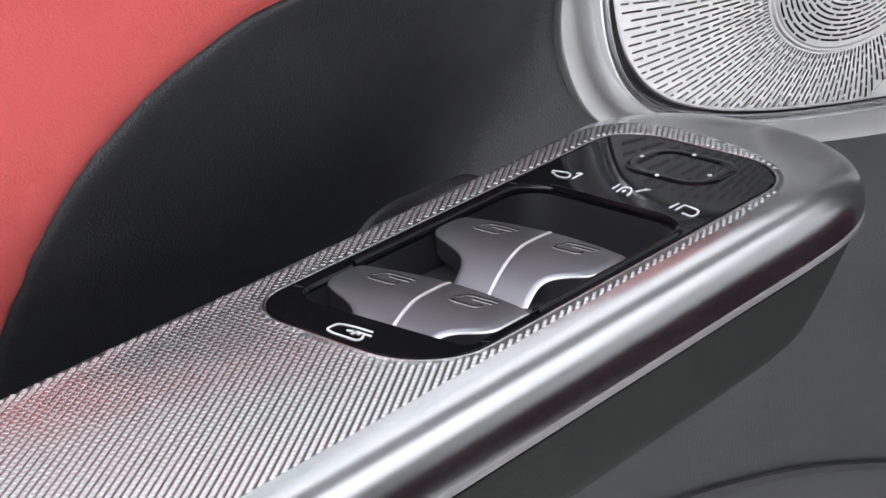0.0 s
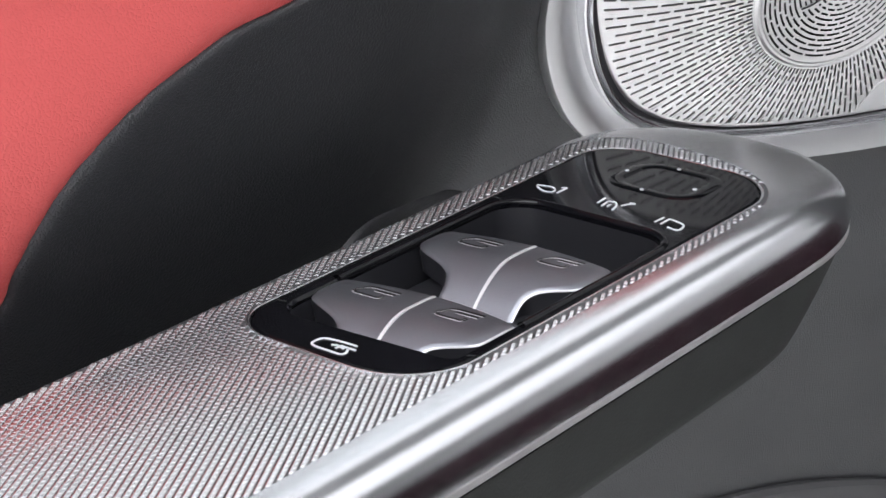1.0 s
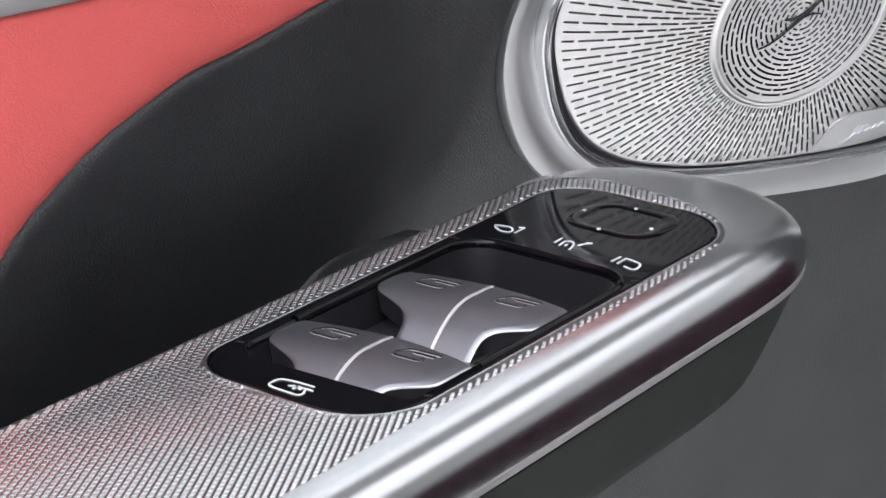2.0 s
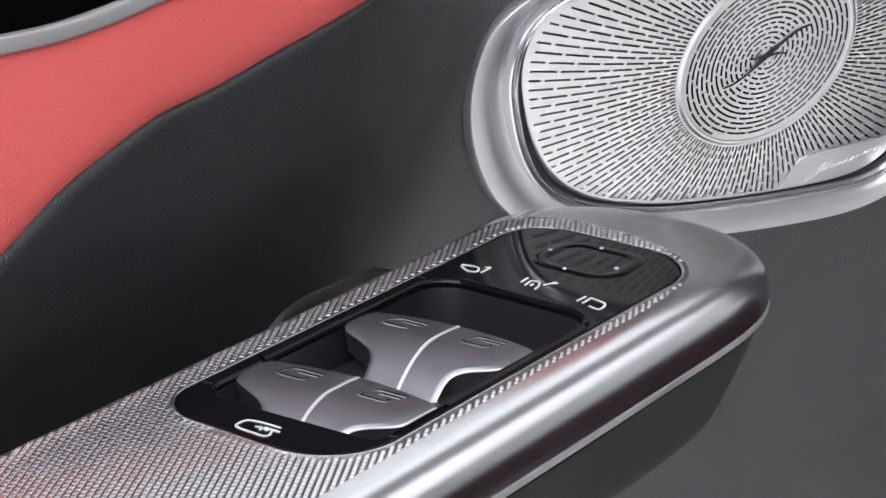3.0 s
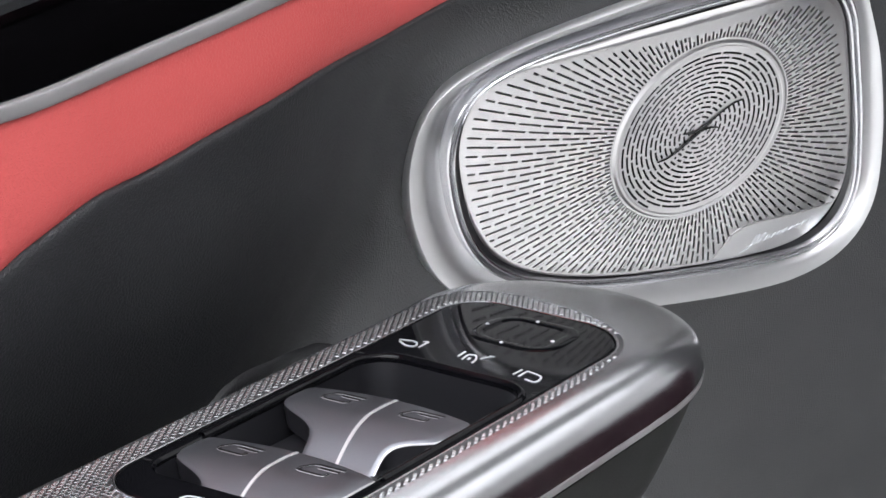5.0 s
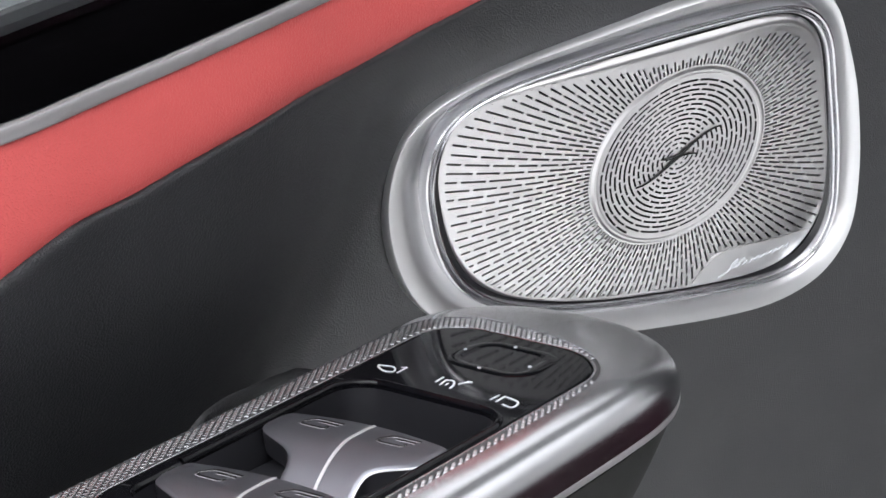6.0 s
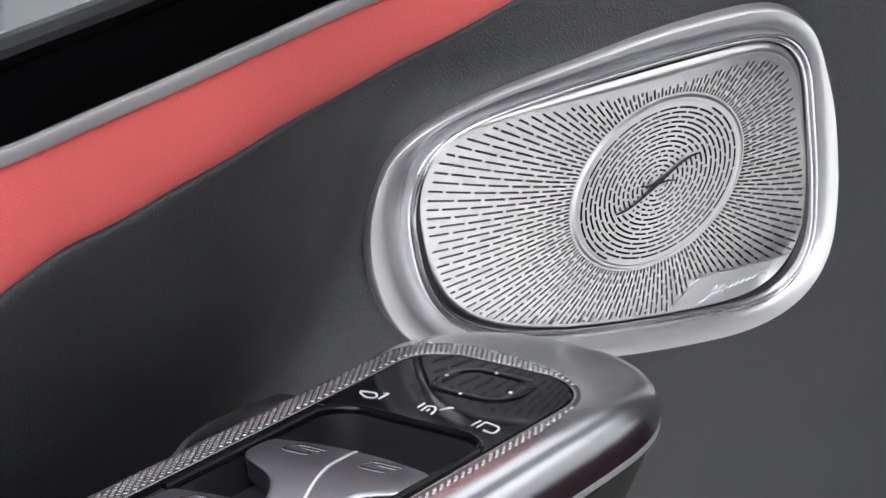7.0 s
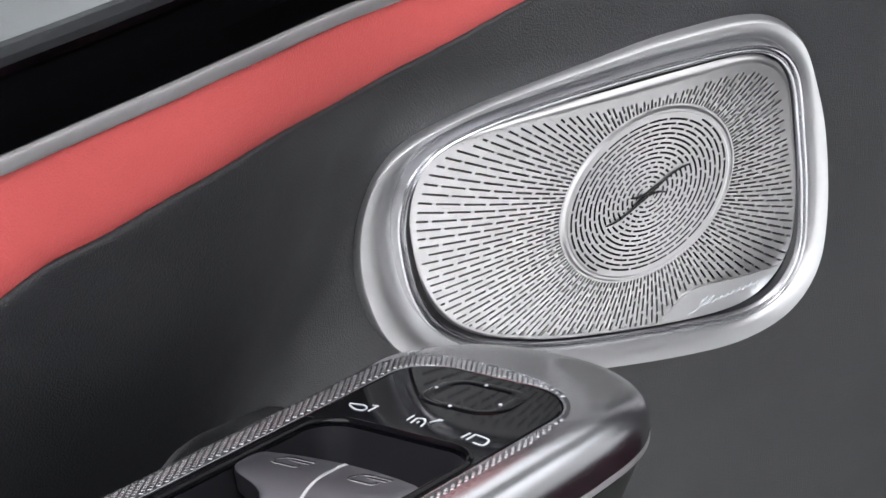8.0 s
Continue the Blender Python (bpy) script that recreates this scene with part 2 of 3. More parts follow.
def polar(o):
    q = np.vstack([o, o[:1]])
    s = np.r_[0, np.cumsum(np.linalg.norm(np.diff(q, axis=0), axis=1))]
    w = np.linspace(0, s[-1], 6000, endpoint=False)
    d = np.stack([np.interp(w, s, q[:, k]) for k in (0, 1)], 1)
    a, r = np.arctan2(d[:, 1], d[:, 0]), np.linalg.norm(d, axis=1)
    k = np.argsort(a)
    table = np.interp(np.linspace(-math.pi, math.pi, 1441), a[k], r[k], period=2 * math.pi)
    bell = np.exp(-(np.arange(-30, 31) / 11.0) ** 2 / 2)
    table = np.convolve(np.r_[table[-31:-1], table, table[1:31]], bell / bell.sum(), "valid")  # evens out the outline

    def radius(t):
        s = ((t + math.pi) % (2 * math.pi)) / (2 * math.pi) * 1440
        q = int(s)
        return float(table[q] + (table[min(q + 1, 1440)] - table[q]) * (s - q))
    return radius


GC = np.array((-0.0018, 0.0014))  # middle of the slightly domed grille
r_out, r_grv, r_gc = polar(OUT), polar(GRV), polar(GRV - GC)


def speaker_hollow(x, y, z):
    """How far the lining gives way behind the speaker."""
    p = Vector((x, y, z)) - SC
    u, w = p.dot(SH), p.dot(SV)
    if abs(u) > 0.15 or abs(w) > 0.1:
        return 0.0
    s = min(1.0, max(0.0, (r_out(math.atan2(w, u)) - 0.0012 - math.hypot(u, w)) / 0.006))
    return 0.016 * s * s * (3 - 2 * s)


door = thing("car_door", "car door lining in red leather and black grained vinyl", "car door")
seam = spline(SEAM, 280)
far = spline([(-0.08, -0.3), (0.1, -0.32), (0.4, -0.32), (0.75, -0.3), (0.8, -0.1), (0.8, 0.1), (0.79, 0.2)], 280)
sheet("lower_panel", seam, far, 240, lambda d, f: 0.0028 * math.exp(-((d / 0.0022) ** 1.3)), BLACK_SOFT, door, "black grained vinyl lower panel with rounded edge")
belt = spline(BELT, 210)
top_far = np.vstack([spline([(-0.5, -0.25), (-0.5, -0.06), (-0.46, -0.033)], 70), belt])
seam_fine = spline(SEAM, 500)


def red_y(x, z):
    """Depth of the padded upper panel, which falls back from the seam."""
    d = float(np.min(np.hypot(seam_fine[:, 0] - x, seam_fine[:, 1] - z)))
    return door_y(x, z) + 0.35 * d + 0.001 * math.exp(-d / 0.002) - 0.002 * (1 - math.exp(-d / 0.007))


rows = []
for k in range(61):
    f = (k / 60) ** 1.6
    row = []
    for a, c in zip(seam, top_far):
        x, z = a * (1 - f) + c * f
        row.append((x, red_y(x, z), z))
    rows.append(row)
v, f = loft(rows)
link_mesh("upper_panel", v, f, RED, door, "padded red leather upper panel")


def along_belt(profile, name, mat, label):
    """A moulding along the belt line; profile: rows of (outwards y, up z)."""
    rows = []
    for dy, dz in profile:
        rows.append([(x, red_y(x, z) + dy, z + dz) for x, z in belt])
    v, fc = loft(rows)
    return link_mesh(name, v, fc, mat, door, label)


arc = [(-0.0008 - 0.001 * math.sin(a) ** 0.35, -0.0003 + 0.0045 * (1 - math.cos(a)) / 2) for a in np.linspace(0, math.pi, 14)]
along_belt([(0.006, -0.001)] + arc + [(0.012, 0.004)], "belt_strip", STRIP, "silver strip under the window")
along_belt([(0.004, 0.0036), (0.0012, 0.0046), (0.003, 0.013), (0.008, 0.0172), (0.026, 0.019), (0.026, 0.0)], "window_seal", SEAL, "black rubber window seal")

along_belt([(0.0265, 0.015), (0.0262, 0.0215), (0.028, 0.024), (0.032, 0.0242), (0.034, 0.0215), (0.034, 0.015)], "outer_lip", DARK, "dark grey outer lip of the window slot")

# the door's side window
glass_line = [p for p in belt if p[0] > -0.42]
rows = [[(x, red_y(x, z) + 0.017 + dy, z + dz) for x, z in glass_line] for dy, dz in ((0, 0.018), (0.02, 0.3), (0.024, 0.3), (0.004, 0.018), (0, 0.018))]
v, f = loft(rows)
pane = link_mesh("window_1", v, f, GLASS)
pane.visible_shadow = False
tagged(pane, "tinted side window pane of the door", "window", kind="structure")

# the soft edge of the pull pocket low on the panel
cup = spline([(0.0131, -0.0565), (0.0271, -0.0395), (0.0391, -0.0285), (0.0462, -0.0256), (0.0631, -0.0264), (0.0985, -0.0354), (0.1357, -0.0456), (0.1498, -0.0482), (0.1698, -0.0552)], 60)
rows = []
for a in np.linspace(0, math.pi, 9):
    rows.append([(x + 0.001 * math.cos(a), door_y(x, z) + 0.0006 - 0.0016 * math.sin(a), z - 0.003 + 0.0032 * math.cos(a)) for x, z in cup])
v, f = loft(rows)
link_mesh("pocket_edge", v, f, BLACK_SOFT, door, "rounded black edge of the pull pocket")

rows = [[(x, 0.0415 + 0.026 * x, -0.02) for x in np.linspace(-0.4, 0.12, 30)], [(x, 0.06, -0.055) for x in np.linspace(-0.4, 0.12, 30)], [(x, door_y(x, -0.07) + 0.002, -0.07) for x in np.linspace(-0.4, 0.12, 30)]]
v, f = loft(rows)
link_mesh("pull_pocket", v, f, BLACK_SOFT, door, "black pocket between armrest and lining")

# the storage pocket low on the door
brim = spline([(0.24, -0.29), (0.285, -0.271), (0.3287, -0.2626), (0.3565, -0.2602), (0.3872, -0.2612), (0.42, -0.2668), (0.46, -0.279), (0.52, -0.31)], 60)
rows = [[(x, door_y(x, z - dz) - out, z - dz) for x, z in brim] for out, dz in ((-0.004, -0.001), (0.003, 0.0), (0.006, 0.003), (0.007, 0.008), (0.004, 0.02), (0.002, 0.05))]
v, f = loft(rows)
link_mesh("storage_pocket", v, f, DARK, door, "dark plastic storage pocket")

# ---- armrest ----
armrest = thing("armrest", "door armrest with knurled aluminium top and satin silver rail", "armrest")


def plate_edge():
    """Plan of the knurled top's edge from the rear on the cabin side, round the front, to the rear on the door side."""
    nose = spline([(0.055, -0.0366), (0.068, -0.0357), (0.0795, -0.0342), (0.0895, -0.0298), (0.0979, -0.0228), (0.1042, -0.0135), (0.1093, -0.001), (0.1122, 0.0115), (0.1136, 0.0233), (0.1121, 0.0335), (0.106, 0.0412), (0.096, 0.0455), (0.084, 0.046)], 48)
    return np.vstack([[(x, -0.0368) for x in np.linspace(-0.42, 0.053, 40)], nose, [(x, 0.0438 + 0.026 * x) for x in np.linspace(0.08, -0.42, 40)]])


def rail_edge():
    """Plan of the rail's outermost edge, point by point beside plate_edge."""
    nose = spline([(0.066, -0.0515), (0.09, -0.0505), (0.11, -0.0469), (0.129, -0.0392), (0.1445, -0.0288), (0.1545, -0.0175), (0.1605, -0.005), (0.1625, 0.0105), (0.1605, 0.0265), (0.153, 0.0405), (0.139, 0.051), (0.122, 0.0553), (0.104, 0.056)], 48)
    return np.vstack([[(x, -0.0515) for x in np.linspace(-0.42, 0.062, 40)], nose, [(x, 0.0456 + 0.026 * x + 0.0066 * max(0, x / 0.106)) for x in np.linspace(0.1, -0.42, 40)]])


inner, outer = plate_edge(), rail_edge()
RAIL_DROP = 0.0158
# the rail's section turns slowly at first and quickly towards its lower edge
lean = np.radians(6 + 84 * np.linspace(0, 1, 120) ** 1.85)
run, fall = np.r_[0, np.cumsum(np.cos(lean))], np.r_[0, np.cumsum(np.sin(lean))]
section = [(run[k] / run[-1], fall[k] / fall[-1]) for k in range(0, 121, 5)]
rows = []
for u, w in section:
    rows.append([(a[0] + (b[0] - a[0]) * u, a[1] + (b[1] - a[1]) * u, -RAIL_DROP * w) for a, b in zip(inner, outer)])
rows.insert(0, [(a[0], a[1], -0.004) for a in inner])
v, f = loft(rows)
link_mesh("rail", v, f, SATIN, armrest, "satin aluminium rail with rounded front end")
shrunk = outer + (inner - outer) * 0.05
rows = [[(*p, -RAIL_DROP) for p in shrunk], [(*p, -RAIL_DROP - 0.0006) for p in outer], [(*p, -RAIL_DROP - 0.0025) for p in outer], [(*p, -RAIL_DROP - 0.0029) for p in shrunk]]
v, f = loft(rows)
link_mesh("trim_strip", v, f, STRIP, armrest, "thin silver strip under the rail")
rows = [[(*p, -RAIL_DROP - 0.0029) for p in shrunk], [(*(p + (inner[i] - p) * 0.1), -RAIL_DROP - 0.0031) for i, p in enumerate(shrunk)], [(*(p + (inner[i] - p) * 0.1), -RAIL_DROP - 0.004) for i, p in enumerate(shrunk)]]
v, f = loft(rows)
link_mesh("shadow_gap", v, f, WELL, armrest, "narrow black joint")


def under(depth):
    """Plan of the armrest's underside at a depth below the strip."""
    back = 0.9 * depth + 16 * depth ** 2
    tuck = 0.1 * depth + 0.05 * max(0, (depth - 0.02) / 0.0125) ** 4
    pts = []
    for p, q in zip(shrunk, inner):
        x, y = p + (q - p) * 0.03
        fx = max(0, (x + 0.1) / 0.25)
        pts.append((x - back * fx, min(y + tuck, max(y, 0.03)), -RAIL_DROP - 0.004 - depth))
    return pts


v, f = loft([under(d) for d in (0, 0.001, 0.004, 0.008, 0.012, 0.016, 0.02, 0.023, 0.0255, 0.0275, 0.029, 0.0303, 0.0313, 0.032, 0.0324)])
link_mesh("lower_shell", v, f, GREY_LOWER, armrest, "dark grey plastic lower shell")

# ---- knurled plate ----
PANEL = rounded([(-0.0905, -0.0325, 0.02), (0.0985, -0.032, 0.026), (0.1035, 0.037, 0.014), (-0.086, 0.0325, 0.017)], 14, 160)


def knurl_plate():
    """Rounded diamond studs on a slanted lattice, kept between the plate's edge and the panel's opening."""
    verts, faces = [], []
    ring, hole = inset(np.array(inner), 0.0005), inset(PANEL, -0.0018)
    va, vb = np.array((0.0019, 0.001)), np.array((0.0019, -0.001))
    for i in range(-190, 110):
        for j in range(-190, 110):
            c = va * i + vb * j
            if not (-0.26 < c[0] < 0.116 and -0.04 < c[1] < 0.047):
                continue
            if -0.08 < c[0] < 0.075 and -0.028 < c[1] < 0.03:
                continue
            if not inside(ring, *c) or inside(hole, *c):
                continue
            k = len(verts)
            slant = 0.06 + 0.2 * (0.044 - c[1]) / 0.082 + 0.2 * max(0.0, -0.1 - c[0]) / 0.1  # the studs lean towards the cabin side
            slant += 0.3 * min(1.0, max(0.0, (c[1] - 0.033) / 0.006))  # and roll up at the door side
            for along, across, z in ((0.97, 0.86, -0.0005), (0.86, 0.7, -0.0001), (0.62, 0.44, 0.00005)):
                for s, t in ((-1, -1), (1, -1), (1, 1), (-1, 1)):
                    p = c + (va * s * along + vb * t * across) * 0.5
                    verts.append((p[0], p[1], z + slant * (p[1] - c[1]) if z > -0.0004 else z))
            for lev in (0, 4):
                for q in range(4):
                    r = (q + 1) % 4
                    faces.append((k + lev + q, k + lev + r, k + lev + 4 + r, k + lev + 4 + q))
            faces.append((k + 8, k + 9, k + 10, k + 11))
    return verts, faces


v, f = knurl_plate()
tagged(link_mesh("knurling", v, f, KNURL, armrest, "fine diamond knurling", smooth=False), kind="stuff")
# the flat bed under the knurling: a ring from the edge to the opening, coloured dark as groove shade
n_ring = 240


def resample(o, n):
    q = np.vstack([o, o[:1]])
    s = np.r_[0, np.cumsum(np.linalg.norm(np.diff(q, axis=0), axis=1))]
    w = np.linspace(0, s[-1], 4000, endpoint=False)
    d = np.stack([np.interp(w, s, q[:, k]) for k in (0, 1)], 1)
    c = np.array((0.0, 0.002))
    a = np.arctan2(d[:, 1] - c[1], d[:, 0] - c[0])
    out = []
    for t in np.linspace(-math.pi, math.pi, n, endpoint=False):
        out.append(d[np.argmin(np.abs(np.angle(np.exp(1j * (a - t)))))])
    return np.array(out)


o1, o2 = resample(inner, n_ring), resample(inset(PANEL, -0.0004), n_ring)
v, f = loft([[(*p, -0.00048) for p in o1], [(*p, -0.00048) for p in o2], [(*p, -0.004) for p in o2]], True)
link_mesh("top_plate", v, f, GROOVE_SHADE, armrest, "aluminium plate under the knurling, darkened as shade between studs", smooth=False)
rows = [[(*p, z) for p in inset(PANEL, d)] for d, z in ((-0.001, -0.0008), (-0.0009, 0.00002), (-0.0004, 0.0001), (-0.0001, -0.0001), (0.0, -0.003))]
v, f = loft(rows, True)
link_mesh("opening_lip", v, f, KNURL, armrest, "thin bright lip round the switch panel")

# ---- switch panel ----
panel = thing("switch_panel", "glossy black switch panel with silver window switches", "switch panel")
WELL_EDGE = rounded([(-0.0722, -0.0292, 0.003), (0.036, -0.0292, 0.013), (0.0405, 0.0312, 0.012), (-0.0725, 0.0285, 0.009)], 10, 160)


po, wi = resample(inset(PANEL, 0.0002), n_ring), resample(WELL_EDGE, n_ring)
wi2 = resample(inset(WELL_EDGE, 0.0008), n_ring)
wi3 = resample(inset(WELL_EDGE, 0.0025), n_ring)
po2 = resample(inset(PANEL, 0.001), n_ring)
v, f = loft([[(*p, -0.003) for p in po], [(*p, -0.0006) for p in po], [(*p, 0.0) for p in po2], [(*p, 0.0) for p in wi], [(*p, -0.0008) for p in wi2], [(*p, -0.002) for p in wi2]], True)
link_mesh("surround", v, f, PIANO, panel, "glossy black surround", smooth=False)
v, f = loft([[(*p, -0.0018) for p in wi2], [(*p, -0.016) for p in wi3]], True)
f = f + [tuple(range(n_ring, 2 * n_ring))]
link_mesh("well", v, f, WELL, panel, "black switch well")

# raised glossy frame round the front of the well
rows = []
for a in np.linspace(0, math.pi, 11):
    edge = inset(WELL_EDGE, -0.0004 - 0.0014 * math.cos(a))
    rows.append([(x, y, -0.0004 + 0.0013 * math.sin(a)) for x, y in edge if x > -0.045])
n_lip = min(len(r) for r in rows)
v, f = loft([r[:n_lip] for r in rows])
link_mesh("well_frame", v, f, PIANO, panel, "glossy black raised frame of the switch well")

SWITCH_LENGTH = 0.031


def switch_drop(d):
    """Height of a rocker's face at d behind its front lip."""
    return -0.0112 * max(0, (d - 0.011) / 0.02) ** 2.1 - 0.0003 * max(0, 1 - d / 0.004)


def switch_width(d):
    return 0.0125 + 0.0158 / (1 + math.exp((d - 0.0198) / 0.0015))


def switch_half(side):
    """Half of a rocker: wide towards the front lip, narrow behind; side +1 towards the door."""
    rows = []
    for s in np.linspace(0, 1, 33):
        d = SWITCH_LENGTH * (1 - s)
        drop, half = switch_drop(d), switch_width(d)
        row = [(-d, side * 0.0006, drop - 0.004)]
        for u in np.linspace(0, 1, 15):
            y = 0.0006 + (half - 0.0006) * u
            bow = 0.0042 * (y / 0.028) ** 2 * s
            row.append((-d - bow, side * y, drop - 0.0005 * max(0, (u - 0.95) / 0.05) ** 2))
        rows.append(row)
    rows.append([(p[0] + 0.0006, p[1] * 0.995, p[2] - 0.0007) for p in rows[-1]])
    rows.append([(p[0] - 0.0009, p[1] * 0.98, p[2] - 0.004) for p in rows[-1]])
    return loft(rows)


def switch_skirt(side):
    """The black wall under a rocker's outer side."""
    rows = []
    for s in np.linspace(0, 1, 40):
        d = SWITCH_LENGTH * (1 - s)
        half, drop = switch_width(d), switch_drop(d)
        bow = 0.0042 * (half / 0.028) ** 2 * s
        rows.append([(-d - bow, side * (half - 0.0001), drop - 0.0006), (-d - bow, side * (half + 0.0001), drop - 0.002), (-d - bow, side * (half - 0.001), drop - 0.007)])
    return loft(rows)


def switch_edge(side):
    """The bevel along a rocker's outer side, its highlight put into a pale colour."""
    rows = []
    for s in np.linspace(0.02, 1, 40):
        d = SWITCH_LENGTH * (1 - s)
        half, drop = switch_width(d), switch_drop(d)
        bow = 0.0042 * (half / 0.028) ** 2 * s
        rows.append([(-d - bow, side * (half - 0.0001), drop - 0.0004), (-d - bow, side * (half + 0.00025), drop - 0.0006), (-d - bow, side * (half + 0.0003), drop - 0.0009)])
    return loft(rows)


def door_glyph(cx, cy, s):
    """Outline of a door's window: arched front, long roof line, sill with two bars."""
    outline = [(0.42, -0.85), (0.42, 0.3), (0.36, 0.55), (-0.1, 0.86), (-0.34, 0.84), (-0.42, 0.66), (-0.42, -0.3), (-0.36, -0.42), (-0.12, -0.42)]
    return [[(cx + u * s, cy + w * s) for u, w in outline], [(cx + 0.16 * s, cy + 0.2 * s), (cx + 0.16 * s, cy - 0.74 * s)]]


def window_switch(x_front, label):
    sw = thing("window_switch", label, "window switch", "window switches", at=pose(x_front, 0.0008, -0.0002))
    for side in (1, -1):
        v, f = switch_half(side)
        half = link_mesh("rocker", v, f, SWITCH, sw, "silver painted rocker half")
        gv, gf = ribbon(door_glyph(-0.0075, side * 0.0135, 0.0069), 0.0012, 0.00002, 0.00012)
        link_mesh("mark", gv, gf, MARK, half, "engraved window mark", smooth=False)
        # Glint on the engraving, drawn as a thin offset line in pale paint.
        gv, gf = ribbon([[(x - 0.00055, y) for x, y in line] for line in door_glyph(-0.0075, side * 0.0135, 0.0069)], 0.00011, 0.00005, 0.00012)
        link_mesh("mark_glint", gv, gf, DIVIDER, half, "highlight on the mark's edge, drawn as a pale line", smooth=False)
        v, f = switch_skirt(side)
        link_mesh("skirt", v, f, WELL, half, "black rocker wall")
        # Only the cabin side catches light, so only it gets the pale bevel.
        if side < 0:
            v, f = switch_edge(side)
            link_mesh("bevel", v, f, DIVIDER, half, "bevelled edge with its highlight in pale paint")
    rows = []
    for s in np.linspace(0, 1, 33):
        d = SWITCH_LENGTH * (1 - s)
        rows.append([(-d, 0.0007, switch_drop(d) - 0.001), (-d, 0.0005, switch_drop(d) + 0.0002), (-d, -0.0005, switch_drop(d) + 0.0002), (-d, -0.0007, switch_drop(d) - 0.001)])
    v, f = loft(rows)
    link_mesh("divider", v, f, DIVIDER, sw, "bright dividing strip")
    bm = bmesh.new()
    box(bm, (-0.031, -0.0255, -0.0158), (-0.006, 0.0255, -0.0105), 0.001)
    part("base", bm, WELL, sw, "black switch base")
    return sw


window_switch(-0.0395, "silver rear window switch with bright divider")
window_switch(0.0082, "silver front window switch with bright divider")

# mirror joystick: a rounded square ring with four dots
joy = rounded([(0.0648, -0.016, 0.009), (0.0915, -0.015, 0.009), (0.0945, 0.0155, 0.009), (0.0675, 0.0158, 0.009)], 10, 80)
rows = [[(*p, z) for p in inset(joy, d)] for d, z in ((-0.001, 0.00005), (0.0003, 0.00035), (0.0016, 0.00042), (0.003, 0.0003), (0.0042, -0.0001), (0.0056, -0.00015))]
v, f = loft(rows, True)
f.append(tuple(range(len(joy) * 5, len(joy) * 6)))
link_mesh("mirror_pad", v, f, PIANO, panel, "glossy black mirror adjuster pad")
for x, y in ((0.0912, 0.0022), (0.0768, -0.0115), (0.0672, 0.0014), (0.0807, 0.0148)):
    bm = bmesh.new()
    bmesh.ops.create_cone(bm, cap_ends=True, segments=14, radius1=0.0007, radius2=0.0006, depth=0.0003, matrix=Matrix.Translation((x, y, 0.0004)))
    part("dot", bm, WHITE, panel, "small white direction dot")


def symbol(strokes, label):
    v, f = ribbon([spline(s, 3 + 5 * len(s)) if len(s) > 2 else s for s in strokes], 0.0006, 0.0001, 0.0002)
    link_mesh("symbol", v, f, WHITE, panel, label, smooth=False)


symbol([[(0.0528, 0.03), (0.0534, 0.028), (0.0537, 0.025), (0.0521, 0.023), (0.0497, 0.0226), (0.0492, 0.0255), (0.0516, 0.0292)], [(0.0497, 0.0207), (0.0557, 0.0209)], [(0.0548, 0.0225), (0.0557, 0.0211)]], "white mirror symbol")
symbol([[(0.0492, 0.0059), (0.054, 0.0063)], [(0.0475, 0.0034), (0.0521, 0.0041)], [(0.0521, 0.0041), (0.0526, 0.0018), (0.0497, -0.0002), (0.0462, -0.001)], [(0.0482, 0.0018), (0.05, 0.002)], [(0.0508, -0.0012), (0.0532, -0.0022), (0.0548, -0.0038)], [(0.0546, -0.002), (0.0548, -0.0038)]], "white folding mirror symbol")
symbol([[(0.0443, -0.0167), (0.0492, -0.0169)], [(0.0436, -0.019), (0.049, -0.0189)], [(0.049, -0.0189), (0.0473, -0.0241), (0.0447, -0.0257), (0.0417, -0.0255), (0.0425, -0.0219)]], "white mirror symbol")
symbol([[(-0.0817, 0.0059), (-0.0798, 0.0051), (-0.0791, 0.0013), (-0.0791, -0.0048)], [(-0.0817, 0.0059), (-0.0841, 0.0056), (-0.0851, 0.0033), (-0.0853, -0.0008), (-0.0854, -0.0043), (-0.084, -0.0051), (-0.0821, -0.0042)], [(-0.0819, 0.0012), (-0.0813, -0.0022), (-0.0813, -0.0061)], [(-0.0812, 0.0003), (-0.0823, -0.0031)], [(-0.0831, -0.0011), (-0.0807, -0.0016)]], "white window lock symbol")

for x0, y0, x1, y1 in ((-0.0665, -0.0316, -0.0675, -0.0296), (-0.0665, 0.0318, -0.066, 0.0292), (0.0345, -0.0312, 0.0335, -0.0294), (0.036, 0.0356, 0.036, 0.0318)):
    v, f = ribbon([[(x0, y0), (x1, y1)]], 0.0005, 0.0, 0.0001)
    link_mesh("joint", v, f, VOID, panel, "fine joint in the surround", smooth=False)

# ---- speaker ----
SPK = Matrix((SH, SV, SN)).transposed().to_4x4()
SPK.translation = SC
speaker = thing("door_speaker", "oval door speaker with perforated aluminium grille", "speaker", at=SPK)
NA = 480
ang = np.linspace(-math.pi, math.pi, NA, endpoint=False)


def sp_ring(profile, name, mat, label):
    """A ring round the speaker; profile rows: share of the way from groove to outer edge, extra metres, height."""
    rows = []
    for share, extra, z in profile:
        rows.append([((r_grv(t) * (1 - share) + r_out(t) * share + extra) * math.cos(t), (r_grv(t) * (1 - share) + r_out(t) * share + extra) * math.sin(t), z) for t in ang])
    v, f = loft(rows, True)
    return link_mesh(name, v, f, mat, speaker, label)


